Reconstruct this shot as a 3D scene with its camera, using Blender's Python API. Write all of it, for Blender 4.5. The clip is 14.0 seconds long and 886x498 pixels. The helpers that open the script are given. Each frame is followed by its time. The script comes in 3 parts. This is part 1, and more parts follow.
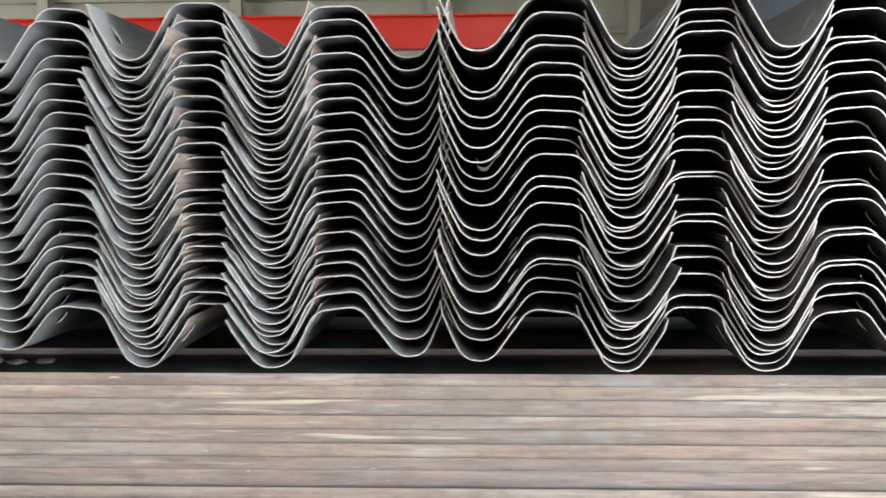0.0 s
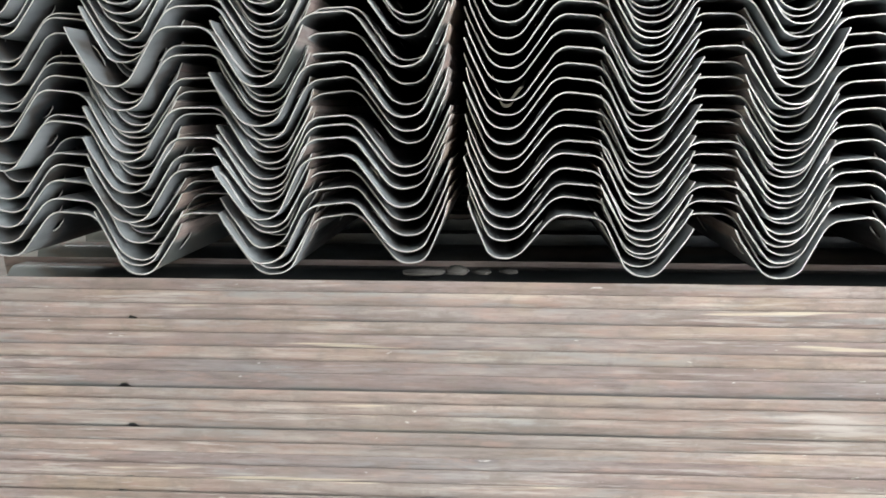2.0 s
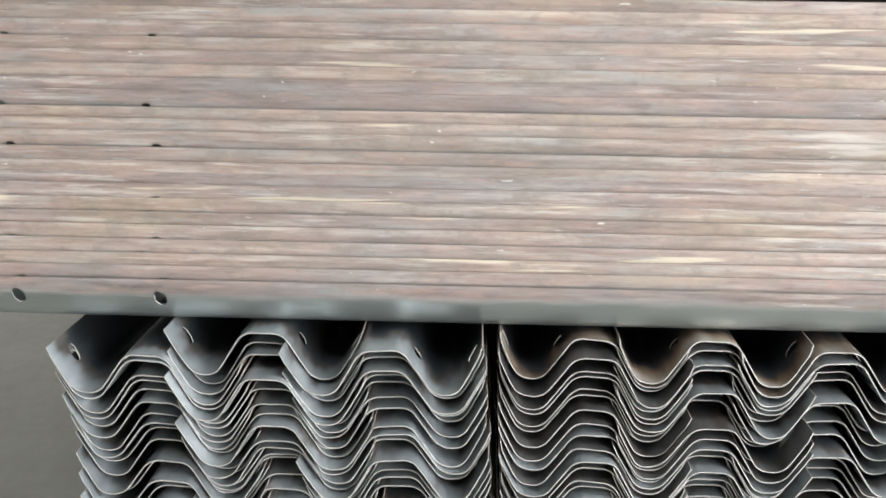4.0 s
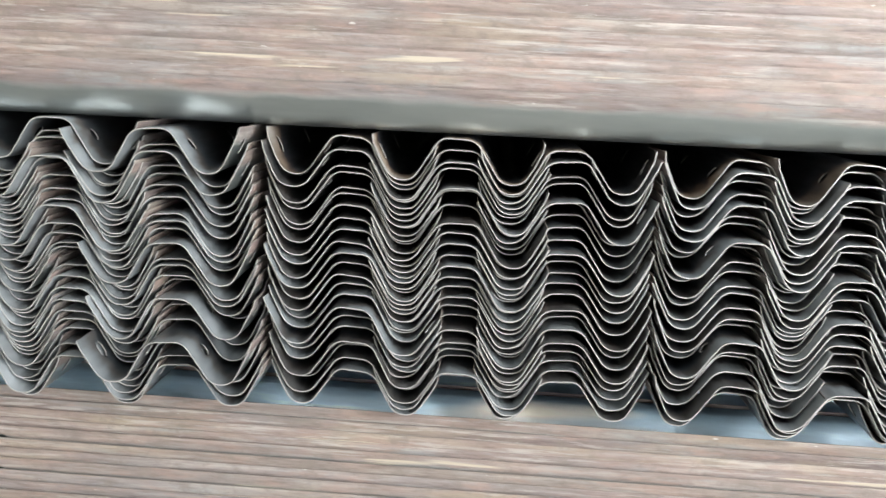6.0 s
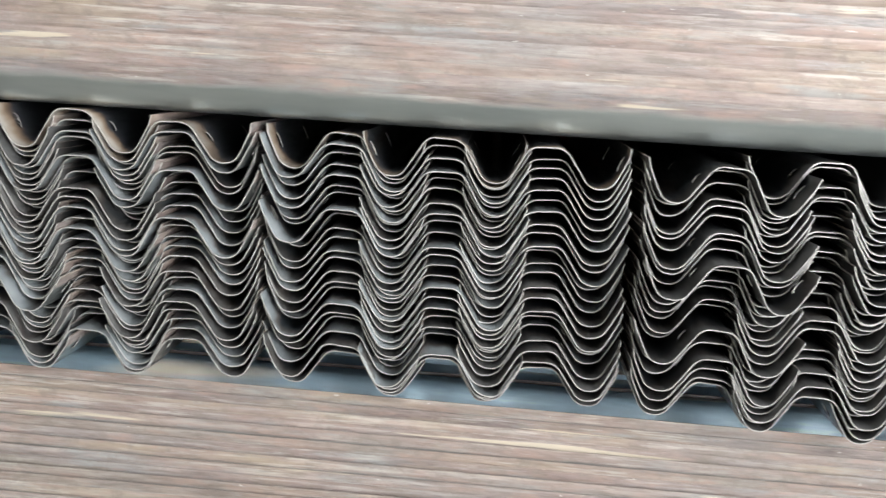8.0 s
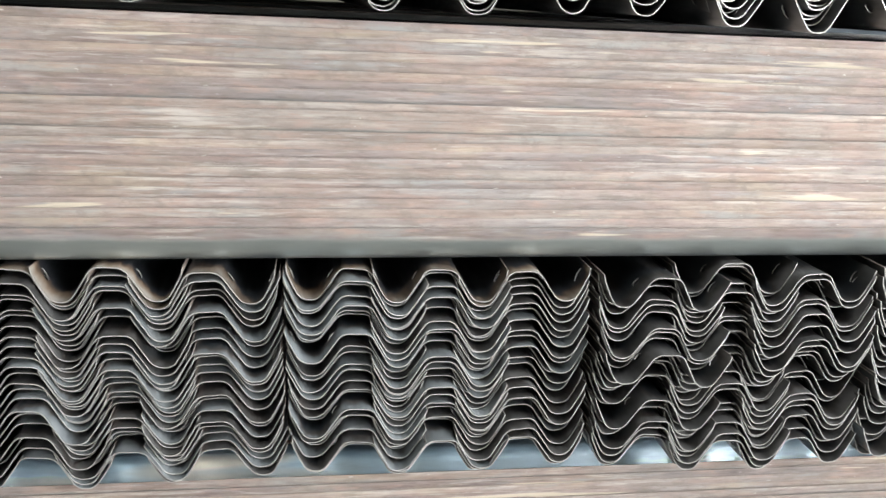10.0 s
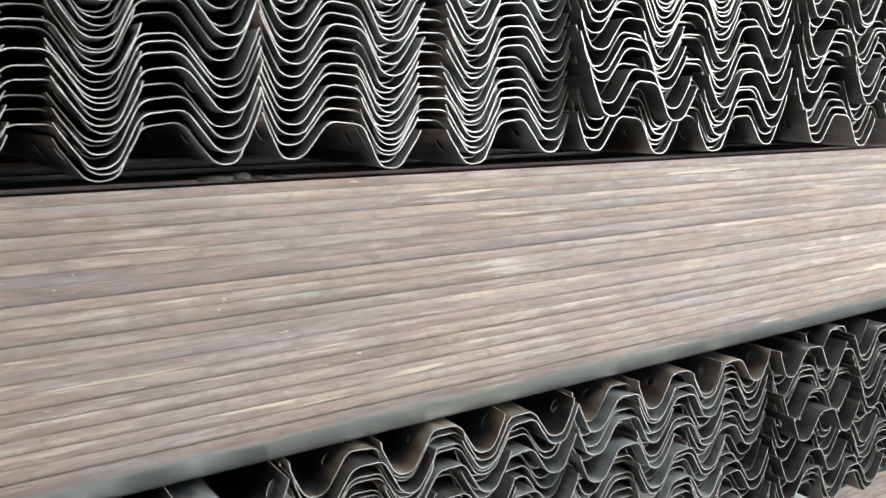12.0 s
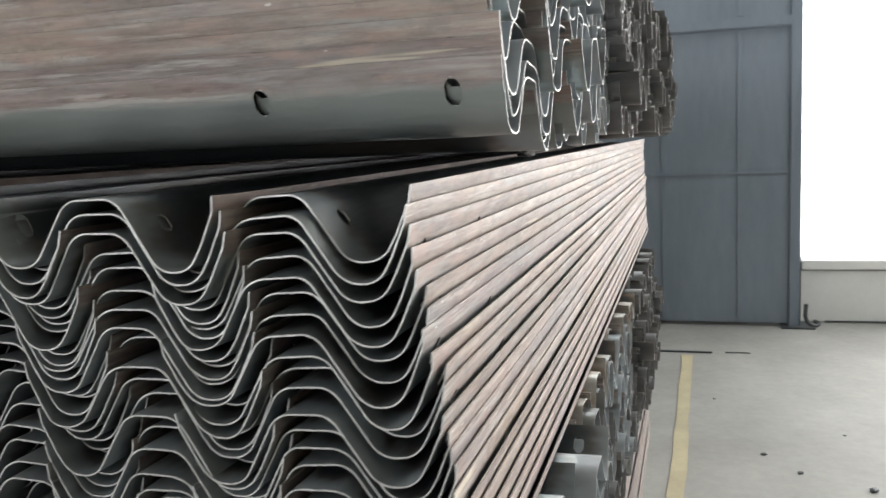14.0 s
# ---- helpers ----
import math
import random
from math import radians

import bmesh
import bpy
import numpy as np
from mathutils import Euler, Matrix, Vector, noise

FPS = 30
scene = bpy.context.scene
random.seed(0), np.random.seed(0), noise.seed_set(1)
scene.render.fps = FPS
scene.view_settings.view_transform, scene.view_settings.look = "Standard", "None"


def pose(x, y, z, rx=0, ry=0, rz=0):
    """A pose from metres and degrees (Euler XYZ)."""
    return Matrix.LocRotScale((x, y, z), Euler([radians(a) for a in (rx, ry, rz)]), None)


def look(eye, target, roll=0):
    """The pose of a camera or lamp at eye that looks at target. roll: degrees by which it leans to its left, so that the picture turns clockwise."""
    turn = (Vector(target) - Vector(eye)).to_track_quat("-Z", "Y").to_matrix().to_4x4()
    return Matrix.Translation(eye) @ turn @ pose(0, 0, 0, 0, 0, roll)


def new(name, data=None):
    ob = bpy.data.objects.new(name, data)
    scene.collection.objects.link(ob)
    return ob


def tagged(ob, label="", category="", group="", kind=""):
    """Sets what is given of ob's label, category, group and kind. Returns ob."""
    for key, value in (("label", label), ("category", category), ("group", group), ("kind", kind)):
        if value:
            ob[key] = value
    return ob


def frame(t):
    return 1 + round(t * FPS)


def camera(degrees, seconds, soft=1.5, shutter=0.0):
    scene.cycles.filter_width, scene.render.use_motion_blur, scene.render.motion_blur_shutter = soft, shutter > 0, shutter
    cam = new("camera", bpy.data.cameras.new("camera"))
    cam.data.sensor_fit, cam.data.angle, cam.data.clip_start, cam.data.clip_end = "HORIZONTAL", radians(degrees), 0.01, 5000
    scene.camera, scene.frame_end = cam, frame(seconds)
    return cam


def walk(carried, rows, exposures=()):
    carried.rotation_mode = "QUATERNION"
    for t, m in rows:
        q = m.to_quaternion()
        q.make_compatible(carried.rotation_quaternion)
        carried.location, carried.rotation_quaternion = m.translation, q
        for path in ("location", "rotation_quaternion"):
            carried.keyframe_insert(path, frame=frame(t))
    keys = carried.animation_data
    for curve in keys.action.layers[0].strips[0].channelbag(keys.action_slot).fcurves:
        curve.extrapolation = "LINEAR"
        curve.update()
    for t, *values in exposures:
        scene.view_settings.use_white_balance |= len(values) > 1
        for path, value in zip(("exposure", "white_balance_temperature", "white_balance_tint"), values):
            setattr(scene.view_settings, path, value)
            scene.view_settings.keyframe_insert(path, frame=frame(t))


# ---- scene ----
cam = camera(54.9, 14.0, soft=1.5, shutter=0.18)
PATH = [
    (0, (1.521, -1.201, 1.775), (1.423, 0.788, 1.588), -0.2),
    (0.5, (1.244, -1.257, 1.735), (1.263, 0.738, 1.595), 0.9),
    (1, (1.069, -1.226, 1.742), (1.056, 0.766, 1.57), 1.0),
    (1.5, (0.936, -1.2, 1.751), (0.85, 0.782, 1.498), 0.5),
    (2, (0.825, -1.224, 1.732), (0.681, 0.743, 1.4), 0.1),
    (2.5, (0.766, -1.252, 1.698), (0.63, 0.691, 1.244), 0.2),
    (3, (0.724, -1.262, 1.651), (0.612, 0.647, 1.067), 0.4),
    (3.2, (0.707, -1.253, 1.654), (0.616, 0.632, 0.994), 0.3),
    (5.3, (0.967, -1.429, 1.14), (0.865, 0.516, 0.688), 2.2),
    (5.5, (1.01, -1.453, 1.135), (0.907, 0.495, 0.693), 2.5),
    (6, (1.198, -1.535, 1.058), (1.107, 0.423, 0.656), 3.1),
    (6.5, (1.426, -1.523, 0.988), (1.277, 0.44, 0.634), 3.4),
    (7, (1.606, -1.5, 0.981), (1.443, 0.463, 0.636), 3.7),
    (7.5, (1.753, -1.523, 1.044), (1.616, 0.433, 0.646), 4.0),
    (8, (1.956, -1.613, 1.061), (1.855, 0.343, 0.657), 3.9),
    (8.2, (2.017, -1.641, 1.074), (1.953, 0.315, 0.66), 3.9),
    (10.3, (1.424, -1.819, 1.566), (1.756, 0.07, 1.0), 2.6),
    (10.5, (1.315, -1.789, 1.579), (1.648, 0.111, 1.051), 1.9),
    (11, (0.937, -1.766, 1.608), (1.461, 0.108, 1.144), 0.7),
    (11.5, (0.567, -1.69, 1.597), (1.363, 0.104, 1.212), -0.5),
    (12, (0.218, -1.429, 1.598), (1.291, 0.228, 1.277), -0.2),
    (12.5, (-0.131, -1.214, 1.579), (1.221, 0.236, 1.31), 1.0),
    (13, (-0.432, -0.93, 1.558), (1.16, 0.259, 1.333), 0.7),
    (13.5, (-0.651, -0.569, 1.547), (1.12, 0.334, 1.331), -0.3),
    (14, (-0.846, -0.252, 1.507), (1.049, 0.336, 1.259), -2.4),
]
EXPOSURES = [(0.0, -0.05), (3.2, 0.08), (5.5, 0.15), (8.2, 0.0), (10.5, 0.0), (12.0, -0.16), (13.0, -0.26), (14.0, -0.04)]
walk(cam, [(t, look(eye, aim, lean)) for t, eye, aim, lean in PATH], EXPOSURES)

# ---- light ----
world = bpy.data.worlds.new("hall_sky")
scene.world = world
world.use_nodes = True
wn = world.node_tree.nodes
sky = wn.new("ShaderNodeTexSky")
sky.sky_type, sky.sun_disc = "NISHITA", False
sky.sun_elevation, sky.sun_rotation = radians(48), radians(200)
wn["Background"].inputs["Strength"].default_value = 0.12
world.node_tree.links.new(sky.outputs["Color"], wn["Background"].inputs["Color"])

FLOOR = -0.115
HALL = dict(x0=-14.0, x1=6.85, y0=-9.0, y1=18.0, top=8.0)


def area_lamp(name, m, sx, sy, watts, colour):
    lamp = bpy.data.lights.new(name, "AREA")
    lamp.shape, lamp.size, lamp.size_y, lamp.energy, lamp.color = "RECTANGLE", sx, sy, watts, colour
    ob = new(name, lamp)
    ob.matrix_world = m
    return ob


# daylight from the tall end-wall window; gate, roof and side lamps are unseen, added fill
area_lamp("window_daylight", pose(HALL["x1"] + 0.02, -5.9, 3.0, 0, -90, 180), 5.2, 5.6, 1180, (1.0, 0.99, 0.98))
area_lamp("gate_fill", pose(3.95, HALL["y0"] - 0.15, 2.5, 90, 0, 0), 5.0, 5.0, 45, (1.0, 0.985, 0.96))
for rx, ry, length, watts in ((4.0, -3.6, 5.2, 300), (-3.5, 9.0, 18.0, 430)):
    area_lamp("roof_fill", pose(rx, ry, HALL["top"] - 0.05, 0, 0, 0), length, 1.6, watts, (0.95, 0.98, 1.0))
# unseen fill lamp for the left faces; the wall has no opening here
area_lamp("side_fill", pose(HALL["x0"] + 0.05, 7.0, 2.8, 90, 0, -90), 12.0, 4.5, 1300, (0.95, 0.98, 1.0))


# ---- materials ----
def material(name):
    m = bpy.data.materials.new(name)
    m.use_nodes = True
    t = m.node_tree
    return m, t, t.nodes, t.links, t.nodes["Principled BSDF"]


def spread(t, scale, shift=True):
    """Object coordinates, stretched by scale and moved on for each object."""
    n, l = t.nodes, t.links
    co = n.new("ShaderNodeTexCoord")
    mp = n.new("ShaderNodeMapping")
    mp.inputs["Scale"].default_value = scale
    l.new(co.outputs["Object"], mp.inputs["Vector"])
    if shift:
        info = n.new("ShaderNodeObjectInfo")
        mul = n.new("ShaderNodeMath")
        mul.operation = "MULTIPLY"
        mul.inputs[1].default_value = 53.0
        l.new(info.outputs["Random"], mul.inputs[0])
        l.new(mul.outputs[0], mp.inputs["Location"])
    return mp.outputs["Vector"]


def noise_of(t, vec, scale, detail=4.0, rough=0.6):
    nz = t.nodes.new("ShaderNodeTexNoise")
    nz.inputs["Scale"].default_value, nz.inputs["Detail"].default_value, nz.inputs["Roughness"].default_value = scale, detail, rough
    t.links.new(vec, nz.inputs["Vector"])
    return nz.outputs["Fac"]


def ramp_of(t, fac, stops):
    r = t.nodes.new("ShaderNodeValToRGB")
    while len(r.color_ramp.elements) < len(stops):
        r.color_ramp.elements.new(0.5)
    for e, (p, c) in zip(r.color_ramp.elements, stops):
        e.position, e.color = p, (*c, 1) if len(c) == 3 else (c[0], c[0], c[0], 1)
    t.links.new(fac, r.inputs["Fac"])
    return r.outputs["Color"]


def blend_of(t, fac, a, b, kind="MIX"):
    mx = t.nodes.new("ShaderNodeMix")
    mx.data_type, mx.blend_type = "RGBA", kind
    for src, i in ((fac, 0), (a, 6), (b, 7)):
        if isinstance(src, (int, float)):
            mx.inputs[i].default_value = src
        elif isinstance(src, tuple):
            mx.inputs[i].default_value = (*src, 1)
        else:
            t.links.new(src, mx.inputs[i])
    return mx.outputs[2]


def bump_of(t, fac, bsdf, strength, distance):
    b = t.nodes.new("ShaderNodeBump")
    b.inputs["Strength"].default_value, b.inputs["Distance"].default_value = strength, distance
    t.links.new(fac, b.inputs["Height"])
    t.links.new(b.outputs["Normal"], bsdf.inputs["Normal"])


def mill_steel(name="mill_steel", cast=(1.0, 1.0, 1.0), heat_and_shade=None, metal=(0.15, 0.6), gloss=(0.28, 0.44)):
    """Blue-grey hot-rolled scale, browned by heating towards the cut end, with light's fall-off painted in."""
    m, t, n, l, b = material(name)
    v = spread(t, (8, 1.2, 8))
    f = spread(t, (120, 14, 120))
    big, fine = noise_of(t, v, 2.2), noise_of(t, f, 1.0)
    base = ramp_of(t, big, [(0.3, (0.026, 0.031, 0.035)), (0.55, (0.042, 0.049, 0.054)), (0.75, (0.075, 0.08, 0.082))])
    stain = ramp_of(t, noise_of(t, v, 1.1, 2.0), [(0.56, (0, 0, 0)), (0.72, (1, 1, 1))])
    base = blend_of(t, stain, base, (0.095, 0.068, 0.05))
    # from the cut end: pale, straw brown, blue heating tints, also painting light's fade inwards
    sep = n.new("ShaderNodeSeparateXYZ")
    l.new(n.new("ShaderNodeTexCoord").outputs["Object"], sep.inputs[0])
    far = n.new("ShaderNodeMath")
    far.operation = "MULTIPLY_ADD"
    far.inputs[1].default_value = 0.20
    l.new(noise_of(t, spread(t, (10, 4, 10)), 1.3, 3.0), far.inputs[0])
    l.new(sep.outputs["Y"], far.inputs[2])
    tint = ramp_of(t, far.outputs[0], heat_and_shade or [(0.09, (0.40, 0.44, 0.468)), (0.13, (0.25, 0.282, 0.302)), (0.15, (0.12, 0.106, 0.098)), (0.172, (0.042, 0.053, 0.064)), (0.21, (0.02, 0.025, 0.03))])
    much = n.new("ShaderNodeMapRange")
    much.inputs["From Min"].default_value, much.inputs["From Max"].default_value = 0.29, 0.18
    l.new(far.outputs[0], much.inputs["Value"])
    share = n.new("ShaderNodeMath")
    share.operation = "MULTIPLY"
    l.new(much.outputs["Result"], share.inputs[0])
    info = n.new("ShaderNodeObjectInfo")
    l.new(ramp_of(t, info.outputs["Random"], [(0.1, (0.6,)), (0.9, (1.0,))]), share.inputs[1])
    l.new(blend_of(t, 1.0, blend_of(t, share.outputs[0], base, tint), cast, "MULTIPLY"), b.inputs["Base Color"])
    l.new(ramp_of(t, fine, [(0.3, gloss[:1]), (0.7, gloss[1:])]), b.inputs["Roughness"])
    b.inputs["IOR"].default_value = 2.3
    # the scale is less metallic towards the cut end
    scale_on = n.new("ShaderNodeMapRange")
    scale_on.inputs["From Min"].default_value, scale_on.inputs["From Max"].default_value = 0.11, 0.24
    scale_on.inputs["To Min"].default_value, scale_on.inputs["To Max"].default_value = metal
    l.new(far.outputs[0], scale_on.inputs["Value"])
    l.new(scale_on.outputs["Result"], b.inputs["Metallic"])
    bump_of(t, fine, b, 0.12, 0.001)
    return m


def rusted_lip():
    """Pinkish-brown flash rust along the rolled edge, in streaks that run with the rail."""
    m, t, n, l, b = material("rusted_lip")
    info = n.new("ShaderNodeObjectInfo")
    long = spread(t, (30, 1.3, 30))
    fine = spread(t, (180, 22, 180))
    streak, grain = noise_of(t, long, 1.6, 6.0, 0.7), noise_of(t, fine, 1.0)
    base = ramp_of(t, streak, [(0.30, (0.262, 0.213, 0.203)), (0.45, (0.332, 0.279, 0.266)), (0.56, (0.384, 0.335, 0.32)), (0.70, (0.50, 0.46, 0.434))])
    each = ramp_of(t, info.outputs["Random"], [(0.0, (0.78, 0.795, 0.825)), (0.3, (0.92, 0.935, 0.95)), (0.5, (0.97, 0.99, 1.01)), (0.8, (1.0, 1.005, 0.975)), (1.0, (1.09, 1.095, 1.055))])
    base = blend_of(t, 1.0, base, each, "MULTIPLY")
    mottle = ramp_of(t, noise_of(t, spread(t, (70, 9, 70)), 1.5, 5.0, 0.75), [(0.32, (0.66, 0.635, 0.63)), (0.5, (1, 1, 1)), (0.7, (1.2, 1.19, 1.17))])
    base = blend_of(t, 0.9, base, mottle, "MULTIPLY")
    # wider zones that cross several rails: reddish, straw and bluish grey
    wide = n.new("ShaderNodeMapping")
    wide.inputs["Scale"].default_value = (0.9, 0.9, 3.2)
    l.new(n.new("ShaderNodeNewGeometry").outputs["Position"], wide.inputs["Vector"])
    zone = ramp_of(t, noise_of(t, wide.outputs["Vector"], 2.4, 4.0, 0.65), [(0.34, (0.95, 1.0, 1.03)), (0.46, (0.97, 0.97, 0.97)), (0.55, (1.04, 0.965, 0.945)), (0.66, (1.08, 1.03, 0.92))])
    base = blend_of(t, 1.0, base, zone, "MULTIPLY")
    ochre = ramp_of(t, noise_of(t, spread(t, (9, 0.9, 9)), 1.7, 5.0, 0.7), [(0.56, (0, 0, 0)), (0.68, (0.6, 0.6, 0.6))])
    base = blend_of(t, ochre, base, (0.44, 0.37, 0.285))
    blue = ramp_of(t, noise_of(t, spread(t, (14, 1.6, 14)), 1.9, 5.0, 0.7), [(0.55, (0, 0, 0)), (0.67, (0.6, 0.6, 0.6))])
    base = blend_of(t, blue, base, (0.37, 0.395, 0.405))
    red = ramp_of(t, noise_of(t, spread(t, (22, 3.5, 22)), 2.3, 5.0, 0.7), [(0.53, (0, 0, 0)), (0.66, (0.7, 0.7, 0.7))])
    base = blend_of(t, red, base, (0.43, 0.312, 0.275))
    # dull brown blotches across the rail, where water stood
    blotch = ramp_of(t, noise_of(t, spread(t, (16, 11, 16)), 1.6, 5.0, 0.7), [(0.52, (0, 0, 0)), (0.63, (0.6, 0.6, 0.6))])
    base = blend_of(t, blotch, base, (0.27, 0.236, 0.212))
    # pale scuffs where the rails rubbed along one another, some long and clean-cut
    scuff = ramp_of(t, noise_of(t, spread(t, (70, 3.6, 70)), 1.5, 6.0, 0.7), [(0.535, (0, 0, 0)), (0.61, (0.5, 0.5, 0.5))])
    worn = ramp_of(t, noise_of(t, wide.outputs["Vector"], 2.3, 4.0, 0.65), [(0.44, (0.05, 0.05, 0.05)), (0.57, (1, 1, 1))])
    base = blend_of(t, blend_of(t, 1.0, scuff, worn, "MULTIPLY"), base, (0.66, 0.63, 0.60))
    rub = ramp_of(t, noise_of(t, spread(t, (26, 1.1, 26)), 1.4, 3.0, 0.6), [(0.645, (0, 0, 0)), (0.675, (0.75, 0.75, 0.75))])
    base = blend_of(t, rub, base, (0.70, 0.63, 0.51))
    flake = ramp_of(t, noise_of(t, spread(t, (110, 26, 110)), 1.2, 2.0), [(0.735, (0, 0, 0)), (0.765, (0.7, 0.7, 0.7))])
    base = blend_of(t, flake, base, (0.78, 0.77, 0.75))
    sep = n.new("ShaderNodeSeparateXYZ")
    l.new(n.new("ShaderNodeTexCoord").outputs["Object"], sep.inputs[0])
    edge = n.new("ShaderNodeMath")
    edge.operation = "MULTIPLY_ADD"
    edge.inputs[1].default_value = 0.022
    l.new(noise_of(t, spread(t, (14, 5, 14)), 1.4, 5.0), edge.inputs[0])
    l.new(sep.outputs["Z"], edge.inputs[2])
    reach = n.new("ShaderNodeMapRange")
    reach.inputs["From Min"].default_value, reach.inputs["From Max"].default_value = 0.056, 0.068
    l.new(edge.outputs[0], reach.inputs["Value"])
    bare = ramp_of(t, noise_of(t, spread(t, (9, 1.1, 9)), 2.0, 4.0), [(0.3, (0.33, 0.37, 0.37)), (0.7, (0.46, 0.50, 0.495))])
    base = blend_of(t, reach.outputs["Result"], bare, base)
    l.new(base, b.inputs["Base Color"])
    rough = ramp_of(t, grain, [(0.3, (0.36,)), (0.7, (0.64,))])
    l.new(blend_of(t, reach.outputs["Result"], (0.32, 0.32, 0.32), rough), b.inputs["Roughness"])
    l.new(blend_of(t, reach.outputs["Result"], (0.85, 0.85, 0.85), (0.15, 0.15, 0.15)), b.inputs["Metallic"])
    bump_of(t, grain, b, 0.25, 0.001)
    return m


def sheared_end():
    m, t, n, l, b = material("sheared_end")
    g = noise_of(t, spread(t, (60, 60, 60)), 2.0)
    l.new(ramp_of(t, g, [(0.3, (0.43, 0.427, 0.42)), (0.7, (0.66, 0.655, 0.645))]), b.inputs["Base Color"])
    b.inputs["Metallic"].default_value, b.inputs["Roughness"].default_value = 0.3, 0.4
    return m


def plain(name, lo, hi, scale, rough=0.6, metal=0.0, stretch=(1, 1, 1), bump=0.1):
    m, t, n, l, b = material(name)
    v = spread(t, stretch, shift=False)
    a, f = noise_of(t, v, scale, 6.0, 0.65), noise_of(t, v, scale * 14, 3.0)
    col = ramp_of(t, a, [(0.3, lo), (0.7, hi)])
    col = blend_of(t, 0.25, col, ramp_of(t, f, [(0.3, lo), (0.7, hi)]))
    l.new(col, b.inputs["Base Color"])
    b.inputs["Roughness"].default_value, b.inputs["Metallic"].default_value = rough, metal
    bump_of(t, f, b, bump, 0.004)
    return m


def glow(name, colour, strength):
    m, t, n, l, b = material(name)
    b.inputs["Base Color"].default_value = (*colour, 1)
    b.inputs["Emission Color"].default_value = (*colour, 1)
    b.inputs["Emission Strength"].default_value = strength
    return m


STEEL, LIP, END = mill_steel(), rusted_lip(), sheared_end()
# bluish scale lifted to pale blue: reflected daylight put into the colour
SKY_SHEEN = mill_steel("sky_sheen_steel", (13.0, 15.4, 16.8), metal=(0.25, 0.25))
# mill steel again with darker ends: shade on flanks turned from the window
SHADED_STEEL = mill_steel("shaded_mill_steel", heat_and_shade=[(0.07, (0.20, 0.20, 0.20)), (0.115, (0.105, 0.104, 0.104)), (0.135, (0.055, 0.047, 0.043)), (0.16, (0.028, 0.033, 0.038)), (0.20, (0.02, 0.024, 0.028))])
HEATED = mill_steel("heat_tinted_steel", heat_and_shade=[(0.09, (0.44, 0.41, 0.375)), (0.12, (0.30, 0.23, 0.17)), (0.138, (0.17, 0.118, 0.085)), (0.155, (0.05, 0.054, 0.066)), (0.20, (0.022, 0.027, 0.033))])
EDGE = plain("worn_lip_edge", (0.24, 0.20, 0.18), (0.46, 0.41, 0.375), 25.0, 0.6, 0.15)
CONCRETE = plain("concrete_floor", (0.19, 0.186, 0.17), (0.31, 0.305, 0.285), 1.3, 0.6)
PANEL = plain("blue_grey_sheet", (0.165, 0.198, 0.24), (0.245, 0.29, 0.345), 1.4, 0.5, 0.1, (1, 1, 0.25))
PALE = plain("pale_wall_paint", (0.55, 0.54, 0.44), (0.68, 0.67, 0.57), 0.7, 0.6)
BLUE = plain("blue_paint", (0.05, 0.14, 0.30), (0.08, 0.20, 0.38), 2.0, 0.45)
CLADDING = plain("hall_cladding", (0.33, 0.315, 0.25), (0.45, 0.43, 0.35), 0.6, 0.6)
ROOF = plain("roof_sheet", (0.25, 0.24, 0.20), (0.36, 0.35, 0.30), 0.8, 0.6)
WHITE = plain("white_paint", (0.72, 0.72, 0.70), (0.82, 0.82, 0.80), 1.5, 0.5)
YELLOW = plain("yellow_line_paint", (0.29, 0.26, 0.175), (0.44, 0.385, 0.245), 3.0, 0.6)
RED = plain("red_paint", (0.70, 0.03, 0.015), (0.85, 0.05, 0.03), 2.0, 0.4)
DARK = plain("dark_machine_paint", (0.03, 0.035, 0.04), (0.08, 0.085, 0.09), 3.0, 0.5)
DAYLIGHT = glow("daylight_haze", (1.0, 1.0, 0.98), 2.2)


# ---- mesh helpers ----
def part(name, bm, mat, parent, label=""):
    me = bpy.data.meshes.new(name)
    bm.to_mesh(me)
    bm.free()
    for x in (mat if isinstance(mat, (list, tuple)) else [mat]):
        me.materials.append(x)
    ob = new(name, me)
    ob.parent = parent
    if label:
        tagged(ob, label)
    return ob


def box(x0, x1, y0, y1, z0, z1, bevel=0.0, bm=None):
    bm = bm or bmesh.new()
    m = Matrix.LocRotScale(((x0 + x1) / 2, (y0 + y1) / 2, (z0 + z1) / 2), None, (x1 - x0, y1 - y0, z1 - z0))
    made = bmesh.ops.create_cube(bm, size=1, matrix=m)
    if bevel:
        edges = list({e for v in made["verts"] for e in v.link_edges})
        bmesh.ops.bevel(bm, geom=edges, offset=bevel, segments=2, affect="EDGES")
    return bm


# ---- the guardrail section ----
PITCH = 0.198      # between the two troughs
DEPTH = 0.077
SHEET = 0.0018
LENGTH = 3.55
STEP = 0.0208      # from one rail to the next of its column


def fillet(a, p, c, r, steps):
    """Points of the rounded corner at p between a and c."""
    u, w = (a - p).normalized(), (c - p).normalized()
    half = u.angle(w) / 2
    d = r / math.tan(half)
    o = p + (u + w).normalized() * (r / math.sin(half))
    s, e = p + u * d - o, p + w * d - o
    turn = s.angle_signed(e)
    return [o + Matrix.Rotation(-turn * i / steps, 2) @ s for i in range(steps + 1)]


